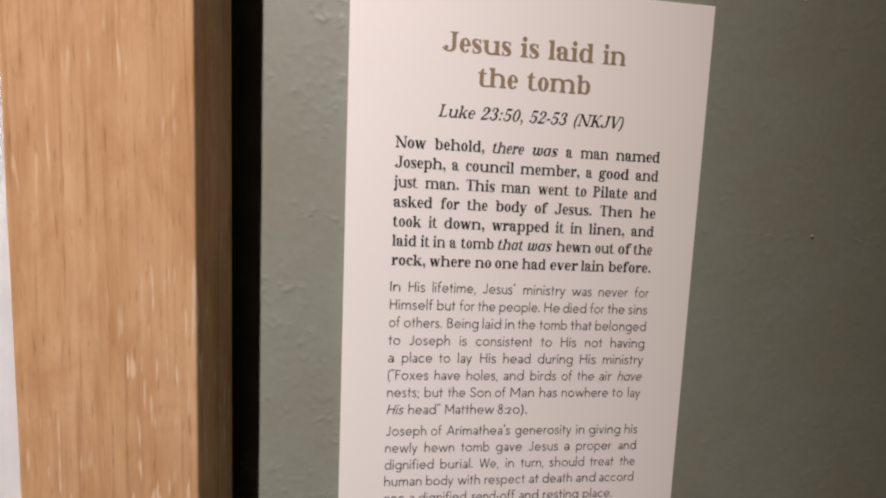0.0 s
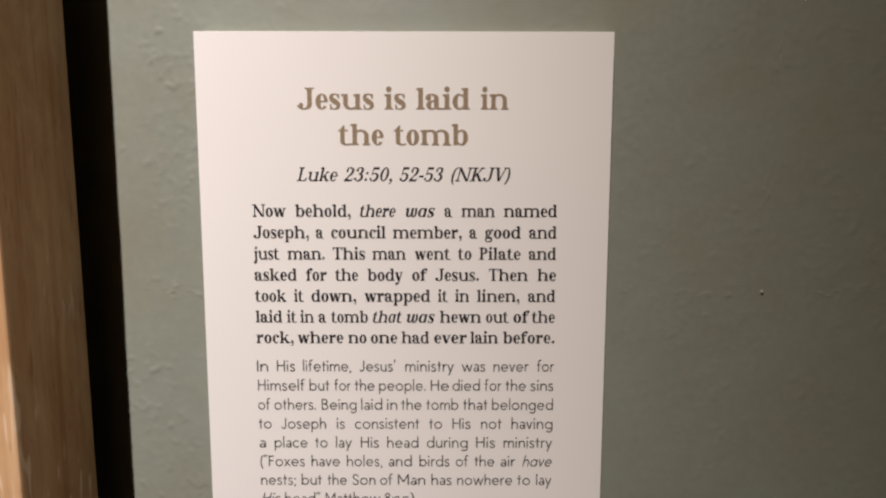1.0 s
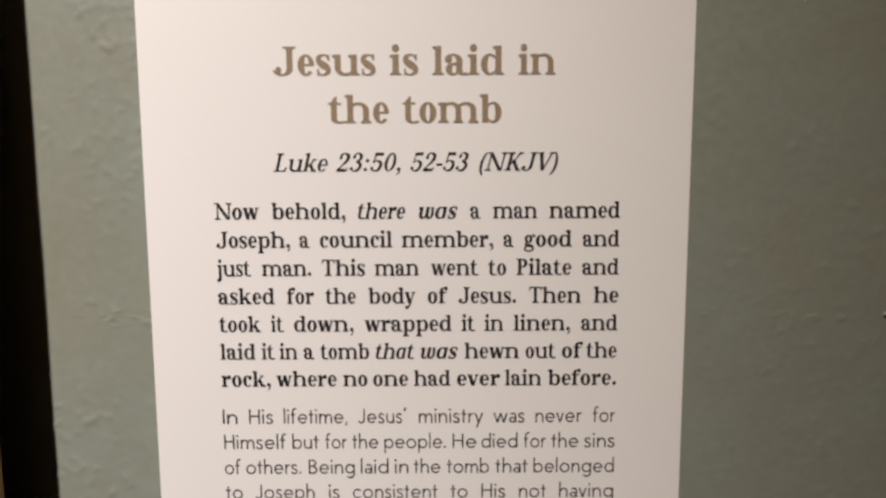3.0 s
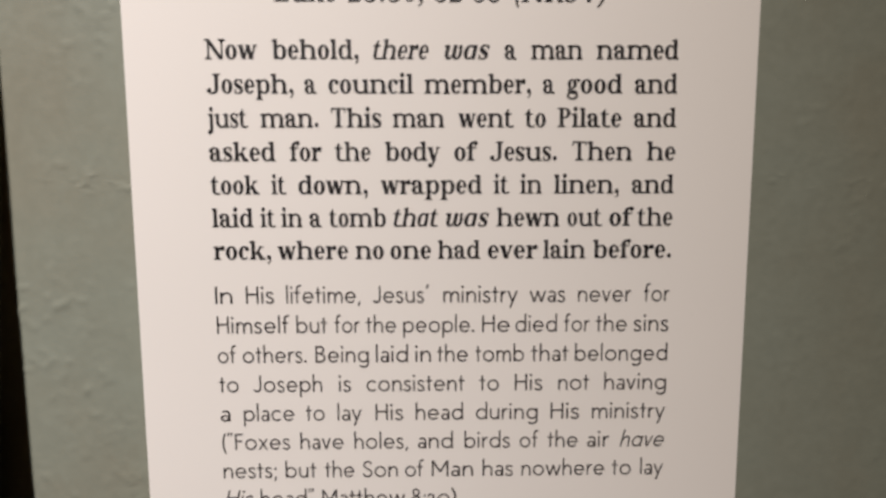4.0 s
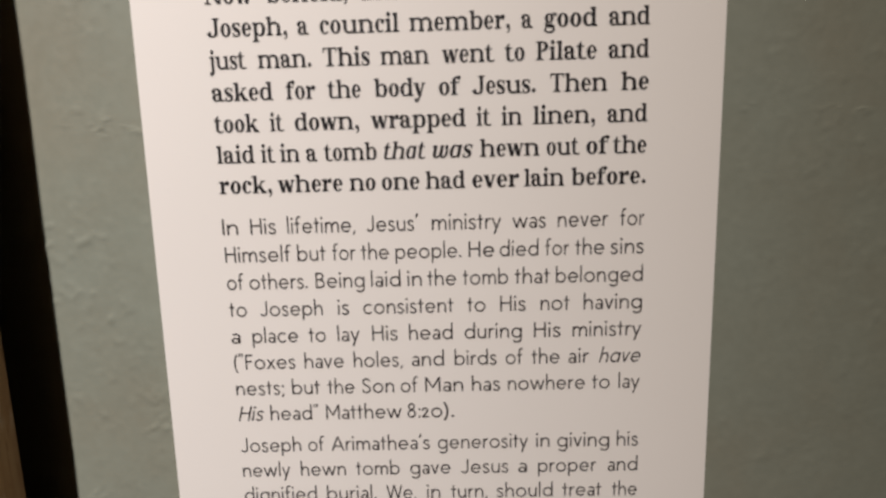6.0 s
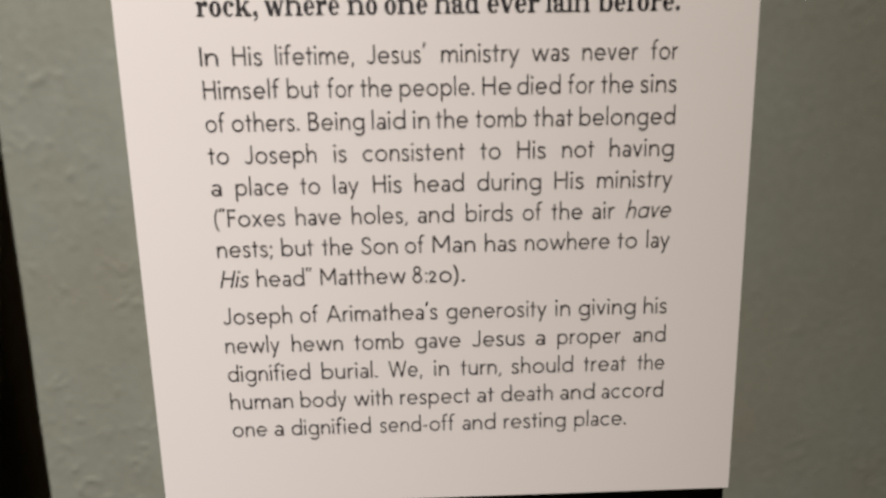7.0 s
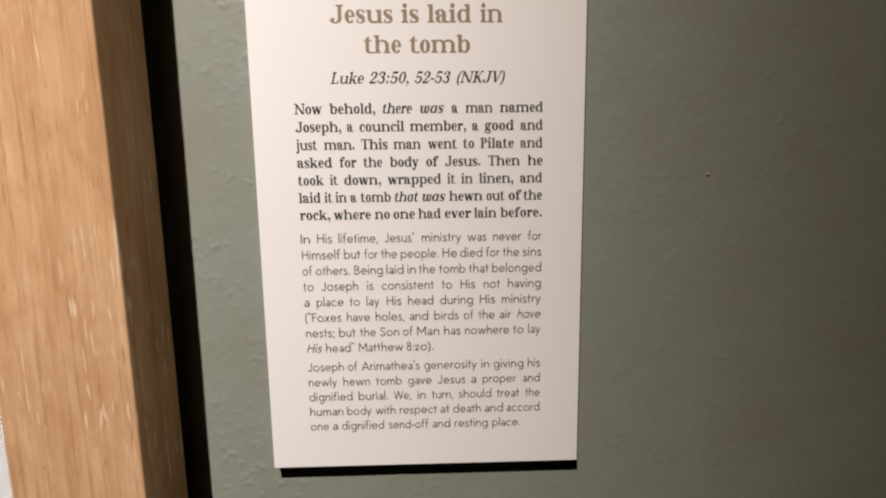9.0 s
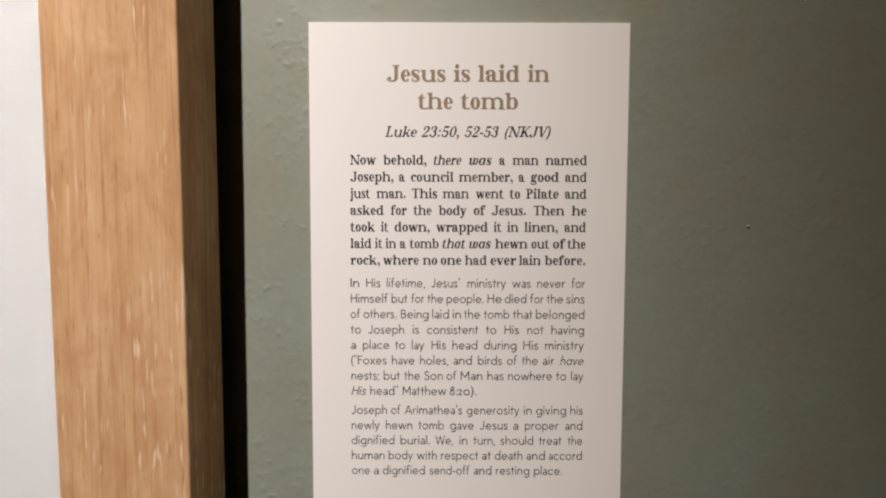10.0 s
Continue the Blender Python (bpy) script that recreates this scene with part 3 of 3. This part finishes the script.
    if c == "B":
        return [rect(L, 0, q, C), ring(0.50, 1.13, 0.38, C - 1.13, -90, 90, W, W, W), ring(0.52, 0.41, 0.46, 0.41, -90, 90, W, W, W), rect(L, C - W, 0.52, C), rect(L, 0.755, 0.54, 0.755 + W * 0.9), rect(L, 0, 0.54, W)], 1.05
    if c == "S":
        return [stroke([(x, y, W) for x, y in ((0.84, 1.20), (0.70, 1.39), (0.46, 1.445), (0.23, 1.33), (0.17, 1.09), (0.34, 0.86), (0.64, 0.69), (0.85, 0.44), (0.75, 0.15), (0.46, 0.05), (0.22, 0.13), (0.09, 0.34))])], 0.98
    if c == "F":
        return [rect(L, 0, q, C), rect(L, C - W, 0.80, C), rect(L, 0.72, 0.72, 0.72 + W)], 0.84
    if c == "M":
        return [rect(L, 0, q, C), rect(1.42 - W, 0, 1.42, C), slant(0.745, 0.42, L + W / 2, C, W * 1.15), slant(0.745, 0.42, 1.42 - W / 2, C, W * 1.15)], 1.50
    if c == "A":
        return [slant(0.08, 0, 0.66, C, W * 1.08), slant(1.24, 0, 0.66, C, W * 1.08), rect(0.26, 0.40, 1.06, 0.40 + W)], 1.30
    if c == "W":
        return [slant(0.47, 0, 0.08, C, W * 1.06), slant(0.47, 0, 0.88, C, W * 1.06), slant(1.29, 0, 0.88, C, W * 1.06), slant(1.29, 0, 1.68, C, W * 1.06)], 1.74
    if c == "8":
        return [ring(0.47, 0.42, 0.42, 0.44, 0, 360, W, W, W), ring(0.47, 1.16, 0.34, 0.37, 0, 360, W, W, W)], 0.95
    if c == "2":
        return [stroke([(x, y, W) for x, y in ((0.10, 0.72), (0.20, 0.92), (0.40, 0.96), (0.58, 0.80), (0.52, 0.57), (0.12, 0.07))]), rect(0.06, 0, 0.70, W)], 0.80
    dot = W * 0.74
    if c in ".:":
        return [disc(0.15, dot, dot)] + ([disc(0.15, 0.86, dot)] if c == ":" else []), 0.32
    if c in ",;":
        return [stroke([(0.20, 0.13, W), (0.15, -0.05, W), (0.07, -0.26, W * 0.7)])] + ([disc(0.17, 0.86, dot)] if c == ";" else []), 0.32
    if c == "\u2019":
        return [stroke([(0.21, 1.62, W * 1.25), (0.17, 1.44, W * 1.2), (0.09, 1.20, W * 0.7)])], 0.32
    if c == "\u0022":
        return [stroke([(x + 0.06, A, W * 1.2), (x, A - 0.34, W * 0.8)]) for x in (0.10, 0.38)], 0.56
    if c == "-":
        return [rect(0.06, 0.44, 0.54, 0.44 + W)], 0.60
    if c == "(":
        return [ring(0.86, 0.60, 0.78, 1.30, 130, 230, W, W, W)], 0.44
    return [ring(-0.42, 0.60, 0.78, 1.30, -50, 50, W, W, W)], 0.44


# style: ink, x height, cap height (mm), stem, hairline (in x heights), lean
STYLES = {
    "title": (INK_TITLE, 5.05, 7.05, 0.325, 0.095, 0.0),
    "ref": (INK_DARK, 3.10, 4.60, 0.25, 0.10, 0.27),
    "verse": (INK_DARK, 3.02, 4.25, 0.298, 0.112, 0.0),
    "note": (INK_GREY, 2.62, 3.95, 0.0, 0.158, 0.0),
    "coda": (INK_GREY, 2.62, 3.95, 0.0, 0.158, 0.0),
}
GLYPHS = {}
KINDS = {"title": "tan bold serif title word", "ref": "black italic serif word", "verse": "bold black serif word", "note": "thin dark grey sans serif word", "coda": "thin dark grey sans serif word"}


def glyph(char, stem, thin):
    key = (char, stem, thin)
    if key not in GLYPHS:
        GLYPHS[key] = serif_glyph(char, stem, thin) if stem else sans_glyph(char, thin)
    return GLYPHS[key]


def text_line(style, drop, words):
    """One line of print, its baseline drop mm under the label's upper edge. words: text, start and end in mm from the label's edge;
    * leans."""
    ink, xh, cap, stem, thin, lean = STYLES[style]
    top = RISE if stem else 1.507
    items = words.split()
    base = (UPPER - LOWER) * 1000 - drop

    for text, start, end in zip(items[0::3], items[1::3], items[2::3]):
        start, end = float(start), float(end)
        if len(text) > 2:
            start, end = start + 0.12, end - 0.12
        slope = lean
        verts, faces = [], []
        if text[0] == "*":
            text, slope = text[1:], 0.25

        def rise(y):
            if y <= 1:
                return y * xh
            return xh + (y - 1) * (cap - xh) / (top - 1)

        if slope:
            text = text.replace("a", "\u0251").replace("w", "\u026f" if stem else "w")
        shapes, at = [], 0.0
        for char in text:
            made, adv = glyph(char, stem * (0.98 if slope and not lean else 1), thin)
            for layer, (points, polygons) in enumerate(made):
                shapes.append((layer, [(x + at, rise(y)) for x, y in points], polygons))
            at += adv if stem else adv + (0.13 if char in "iltf" else 0.08)
        flat = [x + slope * h / xh for layer, points, polygons in shapes for x, h in points]
        first, last = min(flat), max(flat)
        stretch = (end - start) / (last - first)
        for layer, points, polygons in shapes:
            k = len(verts)
            y = -WALL - 0.00005 - 0.000006 * layer
            verts.extend(((start + (x + slope * h / xh - first) * stretch) / 1000, y, (base + h) / 1000) for x, h in points)
            faces.extend(tuple(k + i for i in f) for f in polygons)
        me = bpy.data.meshes.new("printed_word")
        me.from_pydata(verts, [], faces)
        me.materials.append(ink)
        ob = new("printed_word", me)
        ob.parent = sheet
        tagged(ob, KINDS[style])


text_line("title", 25.31, "Jesus 33.7 59.9  is 63.3 70.5  laid 73.9 92.2  in 95.7 105.0")
text_line("title", 37.13, "the 47.5 63.1  tomb 66.3 91.6")
text_line("ref", 49.20, "Luke 33.1 47.3  23:50, 49.2 65.8  52-53 68.1 83.3  (NKJV) 85.7 106.1")
text_line("verse", 61.37, "Now 17.6 29.3  behold, 32.3 51.5  *there 54.5 66.9  *was 70.2 80.4  a 83.5 86.2  man 89.3 100.9  named 103.8 122.3")
text_line("verse", 68.73, "Joseph, 17.6 37.0  a 39.3 42.0  council 44.5 63.5  member, 65.7 89.6  a 92.1 94.8  good 97.3 110.0  and 112.5 122.3")
text_line("verse", 76.09, "just 17.6 26.8  man. 29.3 42.3  This 44.9 56.3  man 58.6 70.3  went 73.2 85.9  to 88.2 92.9  Pilate 95.4 110.0  and 112.5 122.3")
text_line("verse", 83.46, "asked 17.6 32.6  for 35.5 42.9  the 45.6 53.8  body 56.8 69.3  of 72.4 77.7  Jesus. 80.2 95.6  Then 98.8 112.6  he 115.8 122.3")
text_line("verse", 90.82, "took 17.6 28.7  it 31.3 34.7  down, 37.2 53.0  wrapped 55.7 78.8  it 81.3 84.9  in 87.3 92.2  linen, 94.8 109.8  and 112.5 122.3")
text_line("verse", 98.19, "laid 17.6 27.1  it 28.6 32.1  in 33.3 38.0  a 39.6 42.4  tomb 43.9 57.0  *that 58.5 68.8  *was 70.4 80.4  hewn 81.9 96.5  out 98.0 106.3  of 107.7 113.3  the 114.0 122.3")
text_line("verse", 105.55, "rock, 17.6 30.8  where 32.1 48.3  no 49.9 56.3  one 57.7 67.2  had 68.5 78.4  ever 79.9 91.6  lain 92.6 102.5  before. 104.0 122.3")
text_line("note", 115.68, "In 17.6 21.5  His 24.5 31.1  lifetime, 33.7 50.9  Jesus\u2019 53.5 66.6  ministry 69.7 87.1  was 89.6 98.1  never 100.8 113.4  for 116.1 122.3")
text_line("note", 122.66, "Himself 17.6 34.5  but 35.8 43.1  for 44.6 50.6  the 51.8 59.0  people. 60.4 77.1  He 78.8 85.2  died 86.4 96.3  for 97.7 103.9  the 105.1 112.6  sins 113.9 122.3")
text_line("note", 129.64, "of 17.6 21.9  others. 23.2 38.2  Being 40.0 52.6  laid 54.0 61.7  in 63.2 66.9  the 68.2 75.6  tomb 77.1 88.7  that 90.1 99.1  belonged 100.4 122.3")
text_line("note", 136.62, "to 17.6 22.1  Joseph 25.4 41.6  is 45.3 48.2  consistent 51.7 74.8  to 78.2 82.8  His 86.4 93.1  not 96.6 104.1  having 107.4 122.3")
text_line("note", 143.60, "a 17.6 19.9  place 22.9 34.9  to 37.5 41.9  lay 44.8 50.7  His 53.7 60.4  head 63.1 74.5  during 77.3 92.1  His 94.9 101.9  ministry 104.7 122.3")
text_line("note", 150.58, "(\u0022Foxes 17.6 33.7  have 35.9 46.3  holes, 48.6 61.5  and 63.6 72.1  birds 74.6 85.6  of 87.8 92.3  the 94.3 101.7  air 103.7 109.2  *have 111.5 122.3")
text_line("note", 157.56, "nests; 17.6 30.4  but 32.2 39.7  the 41.5 48.7  Son 50.4 59.0  of 60.6 65.1  Man 66.8 76.9  has 78.9 86.4  nowhere 88.2 108.2  to 109.9 114.5  lay 116.6 122.3")
text_line("note", 164.54, "*His 17.6 24.6  head\u0022 26.1 39.0  Matthew 40.7 60.7  8 62.1 64.3  : 65.0 65.5  20 65.8 71.2  ). 71.5 74.3")
text_line("coda", 173.30, "Joseph 17.6 33.8  of 35.6 39.9  Arimathea\u2019s 41.6 67.8  generosity 69.7 93.6  in 95.5 99.1  giving 101.0 114.8  his 116.5 122.3")
text_line("coda", 180.28, "newly 17.6 30.5  hewn 33.1 45.3  tomb 47.8 59.6  gave 62.2 73.1  Jesus 75.7 88.4  a 90.9 93.2  proper 96.0 111.5  and 114.3 122.3")
text_line("coda", 187.25, "dignified 17.6 37.2  burial. 39.7 53.2  We, 55.6 63.8  in 66.5 70.1  turn, 72.8 82.8  should 85.0 100.1  treat 102.4 112.9  the 115.5 122.3")
text_line("coda", 194.22, "human 17.6 32.7  body 34.3 45.5  with 47.1 56.4  respect 58.1 75.2  at 76.8 80.9  death 82.5 95.3  and 96.9 105.5  accord 107.0 122.3")
text_line("coda", 201.20, "one 17.6 26.0  a 27.7 29.9  dignified 31.7 51.0  send-off 53.0 71.4  and 73.0 81.3  resting 83.1 98.5  place. 100.4 113.4")
